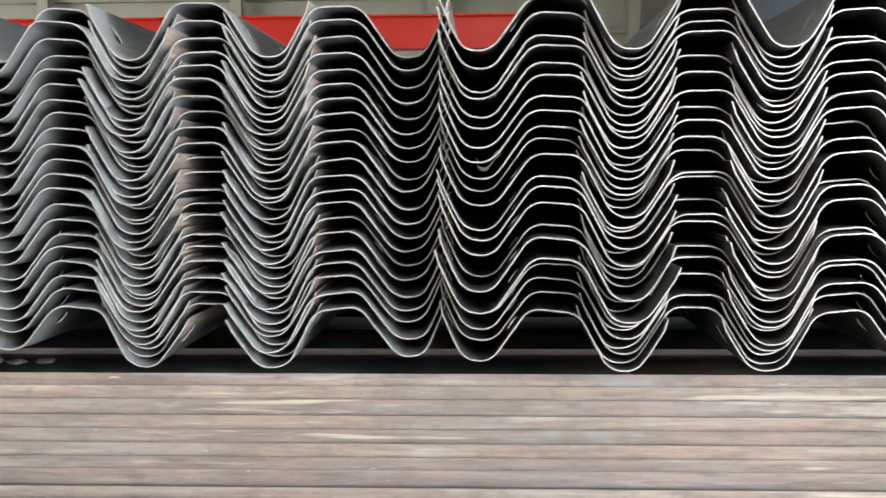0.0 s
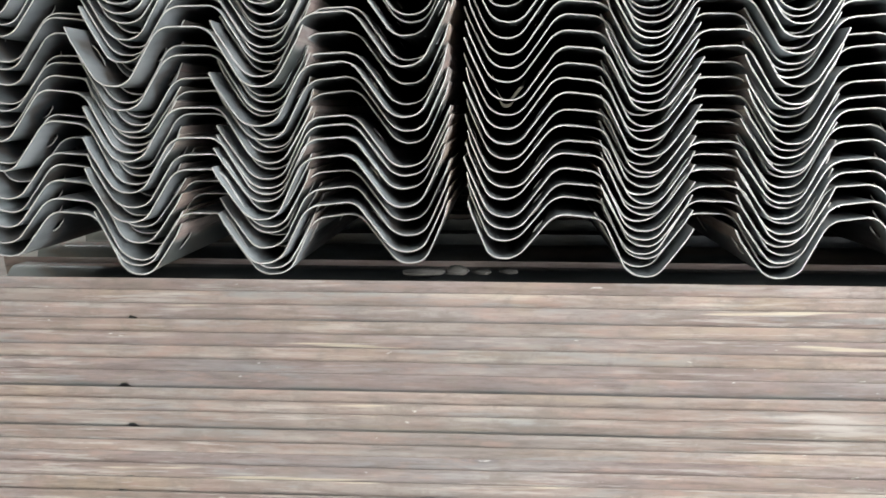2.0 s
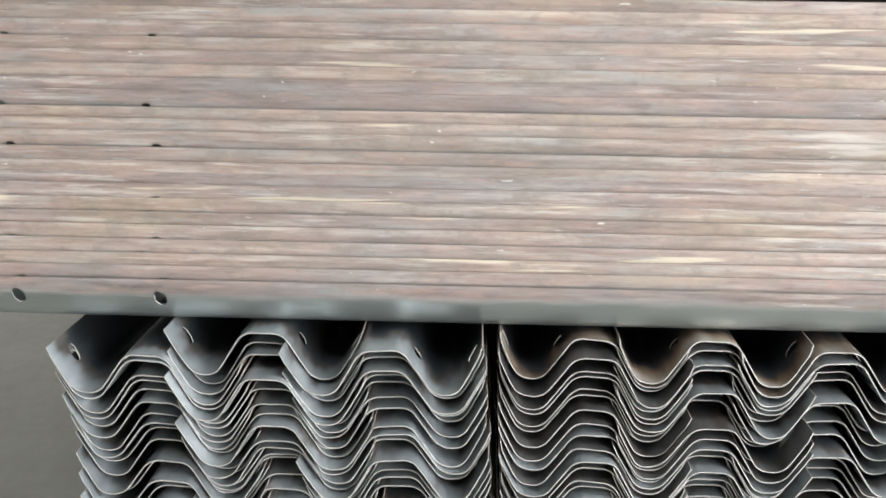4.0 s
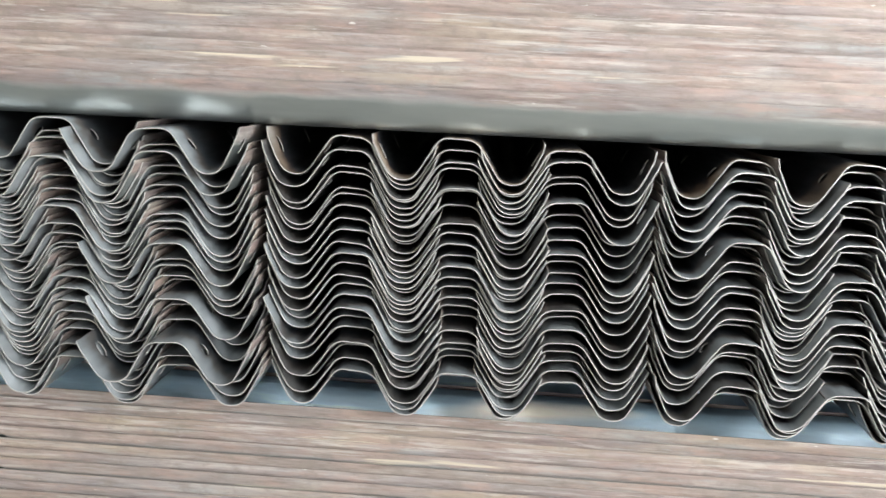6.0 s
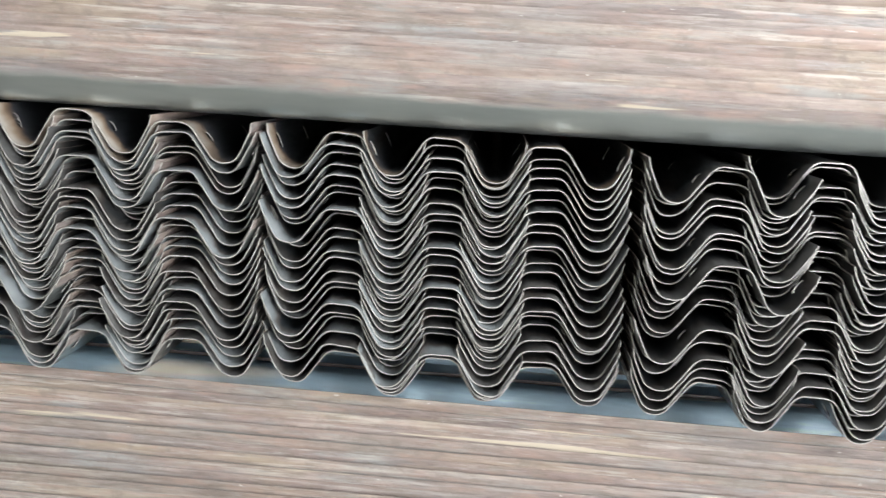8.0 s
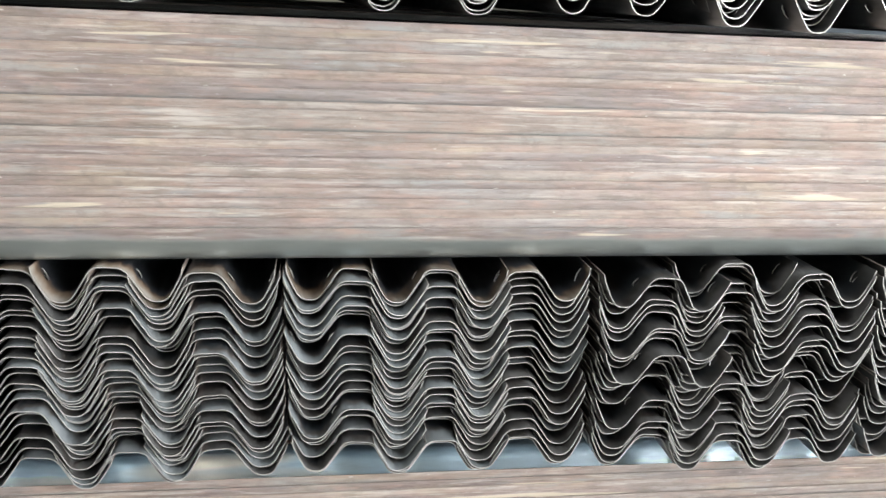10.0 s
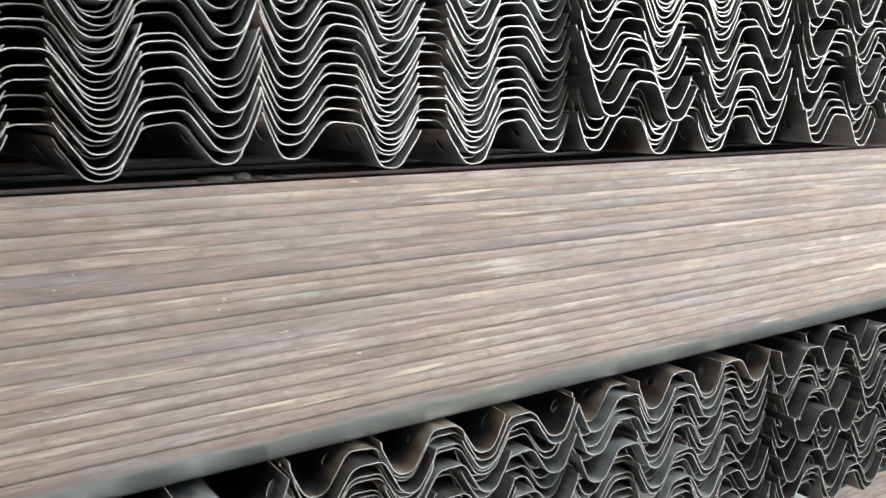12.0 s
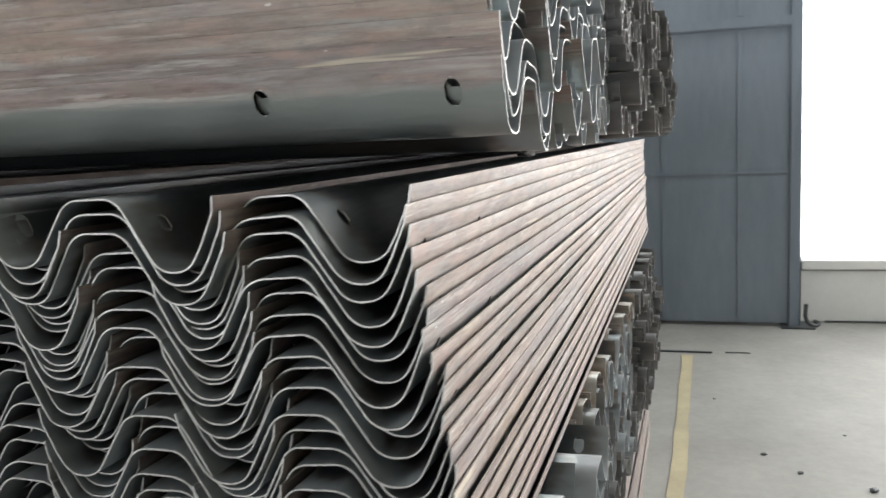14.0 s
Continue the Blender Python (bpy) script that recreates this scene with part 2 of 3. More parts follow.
def half_section(flare):
    h = PITCH / 2
    p = [Vector(q) for q in ((0, DEPTH), (0.033, DEPTH), (h - 0.0185, 0), (h + 0.0185, 0), (h + 0.0482, 0.045))]
    pts = [p[0]] + fillet(p[0], p[1], p[2], 0.030, 5) + fillet(p[1], p[2], p[3], 0.030, 5)
    pts += fillet(p[2], p[3], p[4], 0.030, 5)[1:]
    # the lip flange steepens towards its edge
    return pts, Vector((h + 0.0508, 0.051)), Vector((h + 0.0545 + flare, DEPTH + 0.001))


def rail_mesh(name, flare, warp=0.0, seed=0.0, scale=None, lip_coat=None):
    """One rail along +y from its sheared end at y = 0, troughs at x = -+PITCH / 2, resting at z = 0."""
    pts, bend, lip = half_section(flare)
    a, b = pts[6], pts[7]            # the straight inner flank, where one row of slots sits
    flank = [a.lerp(b, q) for q in (0.12, 0.60)]
    tail = pts[-1]
    outer = [tail.lerp(bend, 0.35), bend.lerp(lip, 0.36)]
    half = pts[:7] + flank + pts[7:] + outer + [lip]
    cells = (7, len(half) - 3)  # segments that carry slots
    line = [Vector((-q.x, q.y)) for q in reversed(half[1:])] + half
    n, mid = len(line), len(half) - 1
    slots = {mid + i for i in cells} | {mid - i - 1 for i in cells}
    norm = []
    for i in range(n):
        d = (line[min(i + 1, n - 1)] - line[max(i - 1, 0)]).normalized()
        norm.append(Vector((-d.y, d.x)))
    cuts = [0.0, 0.046, 0.069, 0.279, 0.302, LENGTH]
    holes = {1, 3}
    bm = bmesh.new()
    grid = []
    for side in (1, -1):
        rows = []
        for y in cuts:
            rows.append([bm.verts.new((line[i].x + norm[i].x * SHEET / 2 * side, y, line[i].y + norm[i].y * SHEET / 2 * side + SHEET / 2)) for i in range(n)])
        for i, v in enumerate(rows[0]):
            # sheared ends are never quite true to the section
            v.co.z += warp * math.sin(0.33 * i + seed)
            v.co.y += 0.6 * warp * math.sin(0.51 * i + 2.3 * seed)
            v.co.x += 0.7 * warp * math.cos(0.27 * i + 1.7 * seed)
        grid.append(rows)

    def face(vs, mat, flip):
        f = bm.faces.new(vs[::-1] if flip else vs)
        f.material_index, f.smooth = mat, True
        return f

    rings = {}
    for side, rows in enumerate(grid):
        for j in range(len(cuts) - 1):
            for i in range(n - 1):
                mat = 1 if side == 1 and (i < 8 or i > n - 10) else 0
                q = [rows[j][i], rows[j][i + 1], rows[j + 1][i + 1], rows[j + 1][i]]
                if j in holes and i in slots:
                    c = sum((v.co for v in q), Vector()) / 4
                    along, across = (q[3].co - q[0].co) / 2, (q[1].co - q[0].co) / 2
                    ring = []
                    for u, w in ((-0.4, -0.85), (0.4, -0.85), (0.8, -0.35), (0.8, 0.35), (0.4, 0.85), (-0.4, 0.85), (-0.8, 0.35), (-0.8, -0.35)):
                        ring.append(bm.verts.new(c + across * u + along * w))
                    rings[side, j, i] = ring
                    for k in range(4):
                        face([q[k], q[(k + 1) % 4], ring[2 * k + 1], ring[2 * k]], mat, side == 1)
                        face([q[k], ring[2 * k], ring[2 * k - 1]], mat, side == 1)
                else:
                    face(q, mat, side == 1)
    for (side, j, i), ring in rings.items():
        if side == 0:
            under = rings[1, j, i]
            for k in range(8):
                face([ring[k], ring[(k + 1) % 8], under[(k + 1) % 8], under[k]], 2, False).smooth = False
    for i in range(n - 1):
        for j in (0, len(cuts) - 1):
            face([grid[0][j][i], grid[0][j][i + 1], grid[1][j][i + 1], grid[1][j][i]], 2, j == 0).smooth = False
    for i in (0, n - 1):
        for j in range(len(cuts) - 1):
            face([grid[0][j][i], grid[0][j + 1][i], grid[1][j + 1][i], grid[1][j][i]], 3, i == 0).smooth = False
    bmesh.ops.recalc_face_normals(bm, faces=bm.faces)
    for e in bm.edges:
        if len(e.link_faces) == 2 and e.calc_face_angle(0) > radians(40):
            e.smooth = False
    me = bpy.data.meshes.new(name)
    bm.to_mesh(me)
    bm.free()
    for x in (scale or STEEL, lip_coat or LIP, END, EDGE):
        me.materials.append(x)
    return me


BENDS = ((0.0, 0.0004, 0.0), (0.0025, 0.0012, 1.1), (-0.002, 0.0010, 2.5), (0.001, 0.0018, 4.0), (-0.001, 0.0015, 5.2))
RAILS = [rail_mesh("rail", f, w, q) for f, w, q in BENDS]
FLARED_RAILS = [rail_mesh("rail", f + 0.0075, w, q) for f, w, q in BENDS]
# shaded copy of the rails, lips included
SHADED_RAILS = [rail_mesh("rail", f + 0.0045, w, q, SHADED_STEEL, SHADED_STEEL) for f, w, q in BENDS]
HEATED_RAIL = rail_mesh("rail", 0.001, 0.0010, 1.9, HEATED)
# top rail with the daylight reflection painted on
SKY_SHEEN_RAIL = rail_mesh("rail", 0.0, 0.0008, 3.0, SKY_SHEEN)
dice = random.Random(7)


def bundle(base, count, label, group, rough, loose, columns=(0, 2, 1), slant=0.0, short=(0, 0, 0), top=None, capped=2, clump=0.0, jolt=0.0024, sag=0.0, shear=0.0, stock=RAILS):
    """Three columns of nested rails: two outer ones and a middle one that bridges them, layer by layer.
    base: the pose of the bundle's front left foot (its first lip at x = 0, its ends at y = 0).
    shear: how far its top has slid to the side; sag: how far the middle hangs below the outer troughs at the foot; clump: how often two or three outer rails lie together before the middle ones that belong to them."""
    thing = tagged(new("guardrail_bundle"), label, "guardrail bundle", group)
    thing.matrix_world = base
    first = 0.060 + PITCH / 2
    drift = [0.0, 0.0, 0.0]
    order, k = [], 0
    while k < count:
        size = min(count - k, 2 if k > 2 and dice.random() < clump else 1)
        order += [(k + i, (0, 2), 2 * k + i) for i in range(size)] + [(k + i, (1,), 2 * k + size + i) for i in range(size)]
        k += size
    for k, cols, level in order:
        for col in cols:
            if col not in columns or k >= count - short[col]:
                continue
            drift[col] = 0.75 * drift[col] + dice.uniform(-1, 1) * rough * 0.55
            y = drift[col] + dice.gauss(0, rough * 0.45)
            if dice.random() < loose:
                y += dice.choice((-1.0, 1.8)) * dice.uniform(0.4, 1.0) * rough
            ob = new("rail", top if top and k >= count - capped else dice.choice(stock))
            ob.parent = thing
            jig = dice.uniform(-jolt, jolt)
            # the outer columns lean a little outwards, about the trough that they share with the middle one
            low = sag * (1 - k / (count - 1))
            lean, pivot = (3.0 + 290 * low, 0.0, -3.0 - 290 * low)[col] + dice.uniform(-1, 1) * 120 * jolt, (PITCH / 2, 0.0, -PITCH / 2)[col]
            out = slant * (1 - k / (count - 1))
            place = pose(first + col * PITCH + pivot + out + shear * k / count + dice.uniform(-0.0016, 0.0016), y, level * STEP / 2 + jig - low, 0, 0, math.degrees(0.8 * out / LENGTH) + dice.uniform(-0.03, 0.03))
            ob.matrix_basis = place @ pose(0, 0, 0, 0, lean, 0) @ pose(-pivot, 0, 0)
    return thing


# ---- floor and hall ----
def shell():
    h = HALL
    bm = box(-40, 40, -40, 60, FLOOR - 0.3, FLOOR)
    tagged(part("floor", bm, CONCRETE, None), "grey worn concrete floor of the hall", "floor", kind="structure")
    bm = box(-40, 60, -45, 65, FLOOR - 0.6, FLOOR - 0.31)
    tagged(part("ground", bm, CONCRETE, None), "grey concrete yard around the hall", "ground", kind="structure")
    tagged(part("wall_back", box(h["x0"], h["x1"], h["y1"], h["y1"] + 0.2, FLOOR, h["top"]), CLADDING, None), "brownish sheet wall behind the stack", "wall", kind="structure")
    tagged(part("wall_side", box(h["x0"] - 0.2, h["x0"], h["y0"], h["y1"], FLOOR, h["top"]), CLADDING, None), "brownish sheet side wall of the hall", "wall", kind="structure")
    # unseen wall behind the walker; its gate opening is added to let light in
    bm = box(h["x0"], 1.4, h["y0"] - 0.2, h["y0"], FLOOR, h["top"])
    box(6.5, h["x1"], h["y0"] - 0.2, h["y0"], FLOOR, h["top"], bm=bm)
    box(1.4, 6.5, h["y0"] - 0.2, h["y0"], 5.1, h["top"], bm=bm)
    tagged(part("unseen_gate_wall", bm, CLADDING, None), "unseen brownish sheet wall, with a wide gate opening added for light", "wall", kind="structure")
    # end wall: window from y = -8.8 to -1.02 over a white parapet
    bm = box(h["x1"], h["x1"] + 0.2, -1.02, h["y1"], FLOOR, h["top"])
    box(h["x1"], h["x1"] + 0.2, h["y0"], -8.8, FLOOR, h["top"], bm=bm)
    box(h["x1"], h["x1"] + 0.2, -8.8, -1.02, 5.6, h["top"], bm=bm)
    tagged(part("wall_end", bm, PANEL, None), "dark blue-grey sheet end wall of the hall", "wall", kind="structure")
    tagged(part("parapet", box(h["x1"] - 0.05, h["x1"] + 0.2, -8.8, -1.02, FLOOR, 0.31), WHITE, None), "white painted low wall under the bright window", "parapet", kind="structure")
    tagged(part("window_sill", box(h["x1"] - 0.08, h["x1"] + 0.2, -8.8, -1.02, 0.325, 0.40, 0.008), WHITE, None), "white window sill over the parapet", "window sill", kind="structure")
    tagged(part("backdrop", box(h["x1"] + 1.2, h["x1"] + 1.3, -16, 3, -1, 9), DAYLIGHT, None), "bright white daylight haze outside the window", "backdrop", kind="structure")
    tagged(part("ceiling", box(h["x0"], h["x1"], h["y0"], h["y1"], h["top"], h["top"] + 0.15), ROOF, None), "grey sheet roof of the hall", "ceiling", kind="structure")


def dark_partition():
    """Tall dark blue-grey sheet-steel partition at the end of the stack, with ribs across and a frame post."""
    thing = tagged(new("sheet_partition"), "tall dark blue-grey steel sheet partition standing on the floor", "partition")
    thing.location = (6.55, 0, FLOOR)
    for z0, z1 in ((0.03, 1.27), (1.285, 2.44), (2.50, 4.6)):
        part("sheet_panel", box(0, 0.03, -0.90, 5.0, z0, z1, 0.004), PANEL, thing)
    part("cross_rail", box(-0.05, 0.05, -0.93, 5.0, 2.42, 2.50, 0.012), PANEL, thing)
    for k in range(9):
        y = -0.55 + 0.6 * k
        for z0, z1 in ((0.05, 1.25), (1.30, 2.40), (2.52, 4.58)):
            part("stiffening_rib", box(-0.010, 0.002, y, y + 0.05, z0, z1, 0.004), PANEL, thing)
    part("seam_strip", box(-0.012, 0.0, -0.90, 5.0, 1.262, 1.292, 0.003), PANEL, thing)
    part("corner_post", box(-0.03, 0.10, -0.985, -0.90, 0, 4.6, 0.01), PANEL, thing)
    part("foot_plate", box(-0.10, 0.14, -1.10, -0.84, 0, 0.015, 0.003), DARK, thing)
    return thing


def floor_line():
    bm = bmesh.new()
    rng = random.Random(3)
    xs = [-6 + 0.25 * k for k in range(47)]
    lo = [bm.verts.new((x, -0.160 + rng.uniform(-0.006, 0.006), FLOOR + 0.004)) for x in xs]
    hi = [bm.verts.new((x, -0.085 + rng.uniform(-0.006, 0.006), FLOOR + 0.004)) for x in xs]
    for k in range(len(xs) - 1):
        bm.faces.new((lo[k], lo[k + 1], hi[k + 1], hi[k]))
    tagged(part("floor_marking", bm, YELLOW, None), "worn yellow painted line on the concrete floor", "floor marking", kind="structure")


def floor_strip():
    bm = box(5.57, 5.60, -0.30, 1.6, FLOOR + 0.002, FLOOR + 0.012, 0.003)
    tagged(part("floor_strip", bm, DARK, None), "thin dark steel strip lying across the concrete floor", "floor strip")
    bm = box(5.60, 5.62, -0.56, -0.39, FLOOR + 0.002, FLOOR + 0.006, 0.001)
    tagged(part("floor_strip", bm, DARK, None), "short dark steel offcut lying on the concrete floor", "floor strip")


def hose(points, r, label):
    """A round black hose lying along the points."""
    curve = bpy.data.curves.new("hose", "CURVE")
    curve.dimensions, curve.bevel_depth, curve.bevel_resolution = "3D", r, 3
    line = curve.splines.new("BEZIER")
    line.bezier_points.add(len(points) - 1)
    for knot, p in zip(line.bezier_points, points):
        knot.co, knot.handle_left_type, knot.handle_right_type = p, "AUTO", "AUTO"
    curve.materials.append(DARK)
    tagged(new("hose", curve), label, "hose")


def floor_debris():
    """Small dark lumps swept out over the open floor."""
    for k, (x, y, w) in enumerate(((3.547, -0.529, 0.022), (3.329, -0.679, 0.024), (3.174, -0.969, 0.036), (4.45, -0.30, 0.014), (3.9, -0.95, 0.013))):
        bm = bmesh.new()
        bmesh.ops.create_icosphere(bm, subdivisions=2, radius=0.5)
        for v in bm.verts:
            v.co *= 1 + 0.4 * noise.noise(v.co * 2.1 + Vector((k, 3, 0)))
            v.co = Vector((v.co.x * w, v.co.y * w * 1.5, max(v.co.z, -0.3) * w * 0.5))
        low = min(v.co.z for v in bm.verts)
        bmesh.ops.translate(bm, verts=bm.verts, vec=(0, 0, -low))
        ob = tagged(part("debris_lump", bm, DARK, None), "small dark lump of dirt lying on the concrete floor", "debris", "lumps on the floor")
        ob.matrix_world = pose(x, y, FLOOR + 0.001, 0, 0, 40 * k)


def red_girder():
    """Red crane girder carried across the hall behind the stack."""
    thing = tagged(new("crane_girder"), "bright red painted steel crane girder behind the stack", "crane girder")
    thing.location = (0, 9.3, 3.22)
    part("web", box(-6, 2.3, -0.012, 0.012, 0.02, 0.38), RED, thing)
    part("bottom_flange", box(-6, 2.3, -0.12, 0.12, 0.0, 0.02, 0.004), RED, thing)
    part("top_flange", box(-6, 2.3, -0.12, 0.12, 0.38, 0.40, 0.004), RED, thing)
    for x in (-5.9, 2.2):
        part("leg", box(x - 0.12, x + 0.12, -0.10, 0.10, -3.22 + FLOOR, 0.0, 0.01), RED, thing)
    return thing


def back_of_hall():
    """The far wall: pale lower part with low bright windows, columns and girts above."""
    h = HALL
    y = h["y1"]
    tagged(part("wall_lining", box(h["x0"], -4.6, y - 0.06, y - 0.004, FLOOR, 2.6), PALE, None), "pale yellowish painted lower part of the far wall", "wall lining", kind="structure")
    for k, x in enumerate((-12.6, -11.2, -9.7, -8.3, -6.6)):
        pane = tagged(new("window_%d" % (k + 1)), "bright window in the pale far wall", "window", "far windows", "structure")
        pane.location = (x, y - 0.07, 0.45 + 0.1 * (k % 2))
        part("pane", box(-0.42, 0.42, -0.01, 0.0, 0, 0.75), DAYLIGHT, pane)
        bm = box(-0.47, -0.42, -0.04, 0.0, -0.05, 0.80)
        box(0.42, 0.47, -0.04, 0.0, -0.05, 0.80, bm=bm)
        box(-0.42, 0.42, -0.04, 0.0, -0.05, 0.0, bm=bm)
        box(-0.42, 0.42, -0.04, 0.0, 0.75, 0.80, bm=bm)
        part("window_frame", bm, WHITE, pane)
    for x in (-12.5, -8.2, -3.9, 0.4, 4.7):
        col = tagged(new("steel_column"), "grey steel column of the hall, standing by the far wall", "column", "hall columns", "structure")
        col.location = (x, y - 0.35, FLOOR)
        part("web", box(-0.01, 0.01, -0.13, 0.13, 0, 8.1), CLADDING, col)
        part("flange", box(-0.12, 0.12, -0.15, -0.13, 0, 8.1), CLADDING, col)
        part("flange", box(-0.12, 0.12, 0.13, 0.15, 0, 8.1), CLADDING, col)
    for z in (3.1, 3.9, 4.7, 5.5, 6.3, 7.1):
        bm = box(h["x0"], h["x1"], y - 0.16, y - 0.004, z, z + 0.02)
        box(h["x0"], h["x1"], y - 0.16, y - 0.14, z + 0.02, z + 0.16, bm=bm)
        tagged(part("wall_girt", bm, ROOF, None), "grey steel girt along the far wall", "girt", kind="structure")


def forming_machine(x, y, paint, label, size):
    """A low machine: bed on feet, roller stands in a row, a guard and a control box."""
    w, d, h = size
    thing = tagged(new("machine"), label, "machine", "machines at the far wall")
    thing.location = (x, y, FLOOR)
    part("bed", box(-w / 2, w / 2, -d / 2, d / 2, 0.10, h * 0.45, 0.02), DARK, thing)
    for sx in (-1, 1):
        for sy in (-1, 1):
            part("foot", box(sx * w * 0.42 - 0.06, sx * w * 0.42 + 0.06, sy * d * 0.35 - 0.06, sy * d * 0.35 + 0.06, 0, 0.10), DARK, thing)
    for k in range(4):
        c = -w * 0.36 + k * w * 0.24
        stand = part("roller_stand", box(c - 0.05, c + 0.05, -d * 0.4, d * 0.4, h * 0.45, h, 0.015), paint, thing)
        bm = bmesh.new()
        bmesh.ops.create_cone(bm, cap_ends=True, segments=14, radius1=0.07, radius2=0.07, depth=d * 0.9, matrix=pose(c, 0, h * 0.72, 90, 0, 0))
        part("roller", bm, STEEL, stand)
    part("control_box", box(w * 0.40, w * 0.52, -d * 0.5, -d * 0.2, h * 0.45, h * 1.05, 0.02), WHITE, thing)
    return thing


def white_crate(x, y, w, h):
    thing = tagged(new("crate"), "white boxy crate standing on the hall floor", "crate", "white crates")
    thing.location = (x, y, FLOOR)
    part("body", box(-w / 2, w / 2, -0.3, 0.3, 0.10, h, 0.015), WHITE, thing)
    part("lid", box(-w / 2 - 0.02, w / 2 + 0.02, -0.32, 0.32, h, h + 0.05, 0.01), PALE, thing)
    for sx in (-1, 1):
        part("runner", box(sx * w * 0.35 - 0.05, sx * w * 0.35 + 0.05, -0.3, 0.3, 0, 0.10), DARK, thing)


def steel_sheet_stack(x, y):
    """Pale plates in a low pile on timber, to the side of the stack."""
    thing = tagged(new("plate_pile"), "low pile of pale flat plates lying on the floor", "plate pile")
    thing.matrix_world = pose(x, y, FLOOR, 0, 0, 24)
    for k in range(3):
        part("plate", box(-0.9 + 0.03 * k, 0.9 + 0.02 * k, -0.6, 0.6 - 0.03 * k, 0.08 + k * 0.02, 0.096 + k * 0.02, 0.003), PALE, thing)
    for c in (-0.6, 0.6):
        part("batten", box(c - 0.05, c + 0.05, -0.6, 0.6, 0, 0.08), DARK, thing)


dark_partition()
floor_line()
red_girder()
floor_strip()
floor_debris()
hose([(6.50, -1.03, FLOOR + 0.20), (6.49, -1.035, FLOOR + 0.07), (6.52, -1.09, FLOOR + 0.022), (6.60, -1.14, FLOOR + 0.018), (6.70, -1.12, FLOOR + 0.018)], 0.016, "black rubber hose hanging to the floor beside the steel partition")
hose([(6.74, -1.20, FLOOR + 0.01), (6.76, -2.0, FLOOR + 0.01), (6.74, -3.5, FLOOR + 0.01), (6.77, -6.0, FLOOR + 0.01), (6.75, -8.6, FLOOR + 0.01)], 0.008, "thin dark cable lying along the foot of the white parapet")
back_of_hall()
forming_machine(-7.95, 12.6, RED, "red and dark low forming machine on the hall floor", (1.6, 0.8, 0.62))
forming_machine(-5.3, 12.9, DARK, "dark low forming machine on the hall floor", (2.0, 0.9, 0.85))
forming_machine(-8.3, 10.2, BLUE, "blue and dark low forming machine on the hall floor", (1.2, 0.8, 0.55))
white_crate(-4.6, 14.2, 0.9, 0.75)
white_crate(-3.2, 14.6, 0.7, 0.95)
steel_sheet_stack(-2.75, 4.3)
shell()

# ---- the stack: rails crosswise, layer on layer ----
Z1, Z2, Z3, Z4 = 1.502, 0.950, 0.418, -0.112
ENDS = "bundle of nested steel guardrail beams, bright sheared ends showing"
SIDE = "bundle of nested steel guardrail beams, rusty pinkish long edges showing"
for v1, y, rough, clump in ((0.099, -0.040, 0.026, 0.08), (0.822, 0.0, 0.013, 0.0), (1.512, -0.045, 0.021, 0.16), (2.240, -0.055, 0.030, 0.2), (2.960, -0.075, 0.034, 0.2)):
    # bundles further right take the rails with shade in their colour
    bundle(pose(v1 - 0.060, y, Z1), 21, ENDS, "upper bundles with ends to the front", rough, 0.2, clump=clump, sag=0.011 if v1 < 1.4 else 0.005, stock=FLARED_RAILS if v1 < 1 else SHADED_RAILS, jolt=0.0034 if clump > 0.15 else 0.0024)
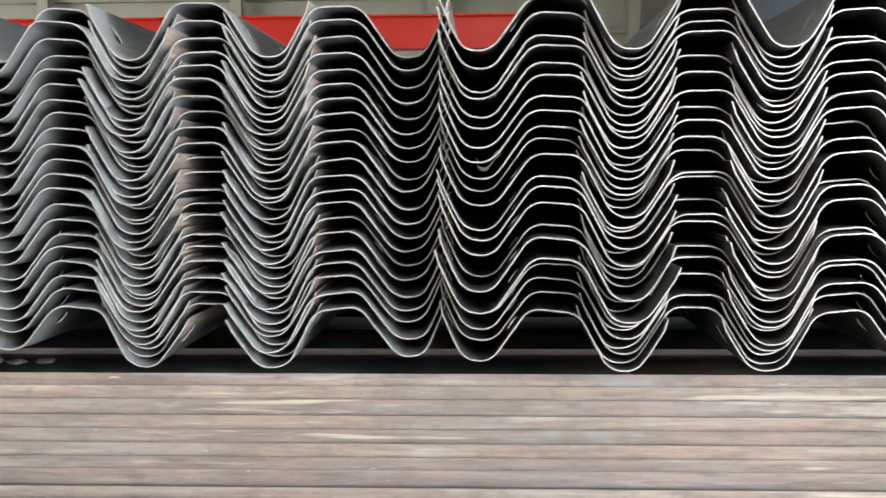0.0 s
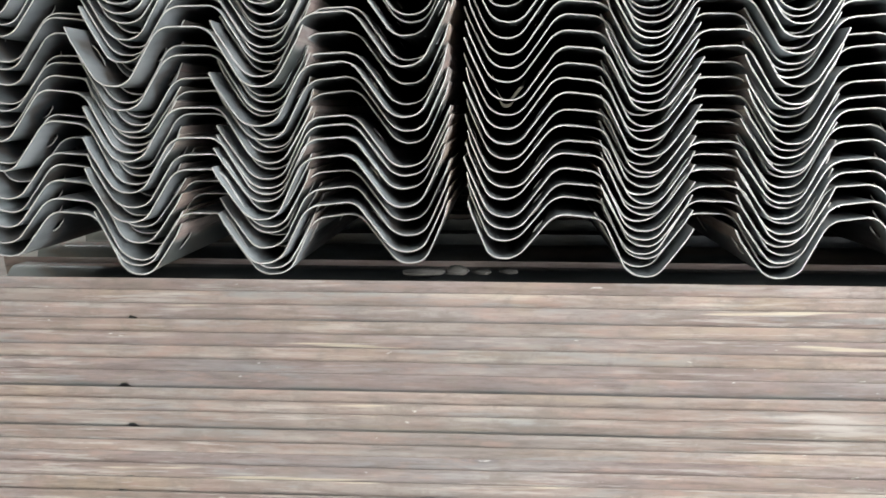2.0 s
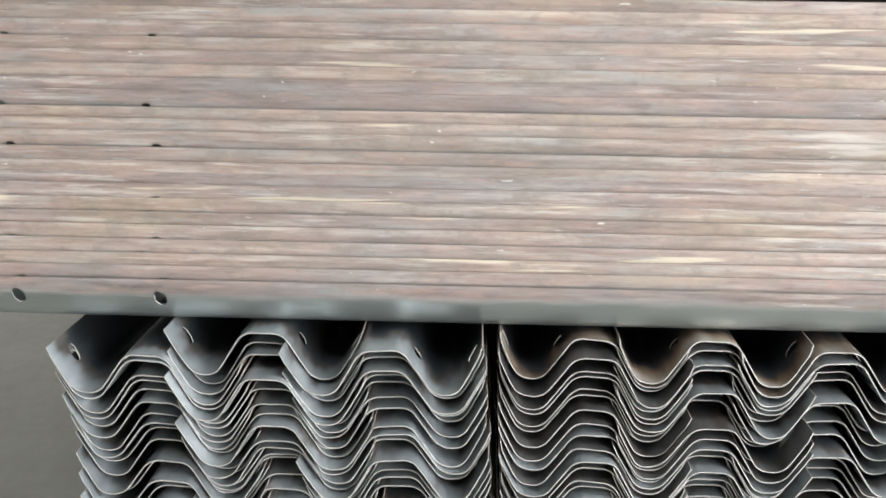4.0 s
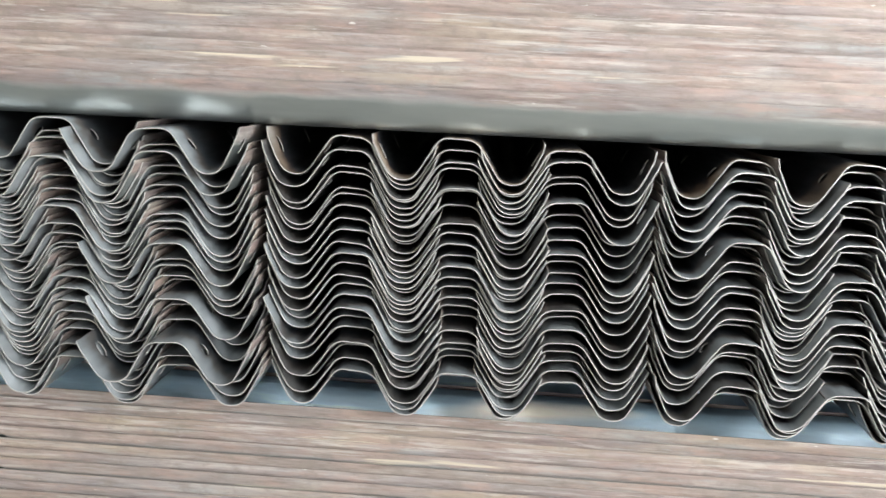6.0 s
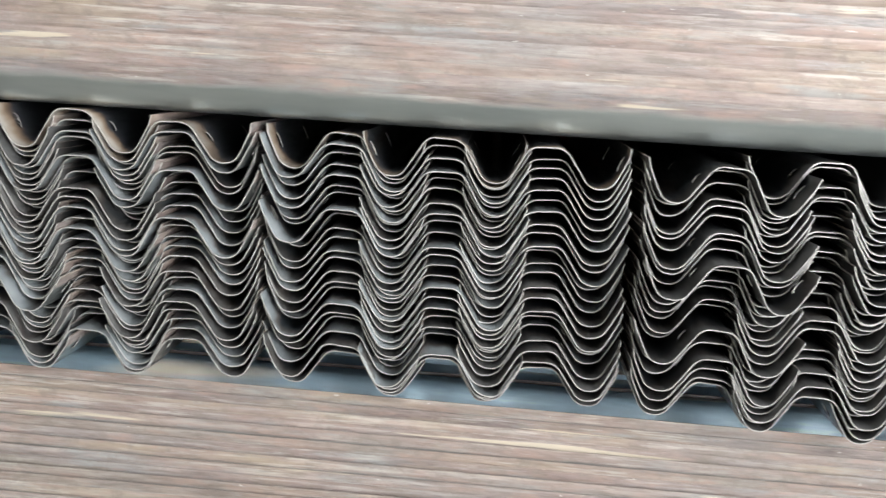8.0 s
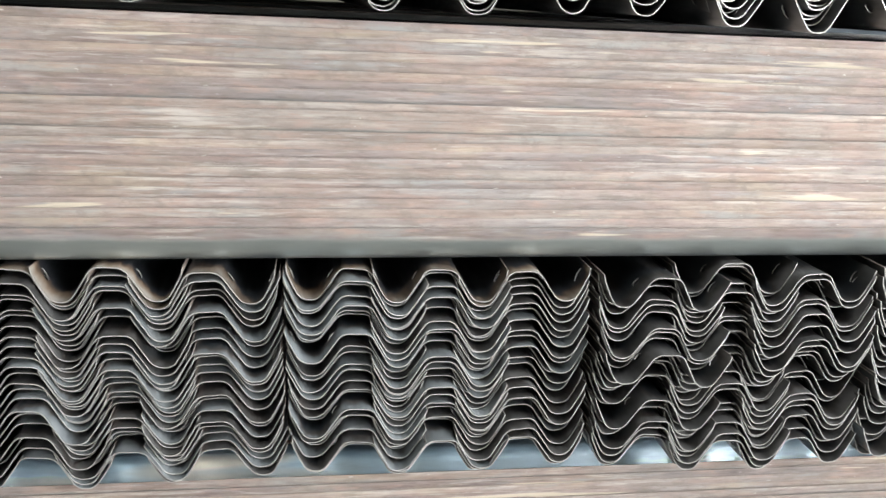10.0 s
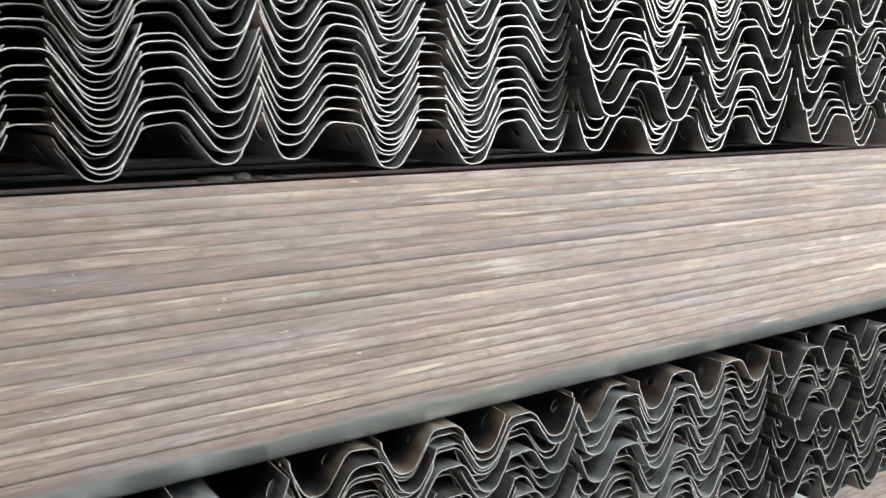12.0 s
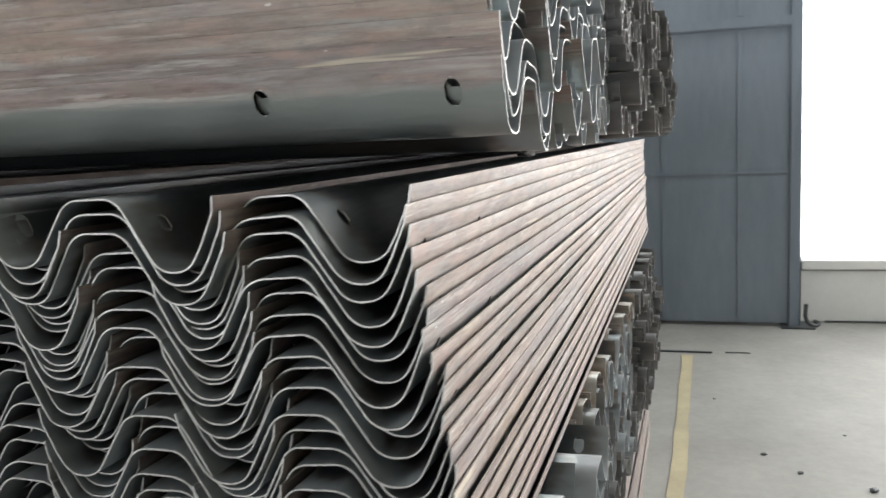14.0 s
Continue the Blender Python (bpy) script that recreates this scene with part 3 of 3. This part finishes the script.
for v1, y, rough, clump, shear in ((0.155, -0.035, 0.028, 0.15, -0.040), (0.870, -0.004, 0.022, 0.1, -0.022), (1.584, 0.008, 0.024, 0.16, -0.018), (2.306, 0.0, 0.028, 0.22, -0.01), (3.022, 0.0, 0.030, 0.22, -0.01)):
    # here too the darker, shaded rails come in towards the right
    bundle(pose(v1 - 0.060, y, Z3), 22, ENDS, "lower bundles with ends to the front", rough, 0.25, (0, 1) if v1 > 3 else (0, 2, 1), short=(1, 0, 0) if v1 < 0.5 else (0, 0, 0),
           top=HEATED_RAIL if 0.5 < v1 < 2 else None, capped=1, clump=clump, shear=shear, stock=FLARED_RAILS if v1 < 0.5 else FLARED_RAILS + SHADED_RAILS if v1 < 2 else SHADED_RAILS, jolt=0.0034 if clump > 0.15 else 0.0024)
for z, n, tier in ((Z2, 22, "upper"), (Z4, 22, "lower")):
    for i in range(5):
        m = pose(-0.045, 0.028 + i * 0.722 + 0.714, z, 0, 0, -90)
        if i == 0 and tier == "upper":  # its near end has settled a little
            m = m @ pose(0, 0, -0.012, 0.28, 0, 0)
        front = i == 0 and tier == "lower"  # this one is a rail lower than those behind it
        if front:
            m = m @ pose(0, 0, 0.003)
        bundle(m, n - front, SIDE, tier + " bundles that lie along the front", 0.022, 0.3, slant=0.070 if i == 0 else 0.0, top=SKY_SHEEN_RAIL if tier == "lower" else None, jolt=0.0034)


# ---- scrap left on the ledge between the upper bundles ----
def scrap(x, y, z, size, turn, seed):
    bm = bmesh.new()
    bmesh.ops.create_icosphere(bm, subdivisions=2, radius=0.5)
    for v in bm.verts:
        v.co *= 1 + 0.35 * noise.noise(v.co * 2.3 + Vector((seed, 0, 0)))
        v.co = Vector((v.co.x * size[0], v.co.y * size[1], max(v.co.z, -0.32) * size[2]))
    low = min(v.co.z for v in bm.verts)
    bmesh.ops.translate(bm, verts=bm.verts, vec=(0, 0, -low))
    ob = tagged(part("slag_lump", bm, SLAG, None), "small grey lump of slag lying on the rails", "slag lump", "slag lumps on the ledge")
    ob.matrix_world = pose(x, y, z, 0, 0, turn)


SLAG = plain("slag", (0.03, 0.03, 0.029), (0.09, 0.086, 0.08), 30.0, 0.8)
for k, (x, w, h) in enumerate(((0.700, 0.07, 0.012), (0.752, 0.035, 0.018), (0.790, 0.028, 0.008), (0.832, 0.032, 0.007))):
    scrap(x, 0.060 + 0.008 * k, 1.475, (w, 0.03, h), 25 * k, k + 1)
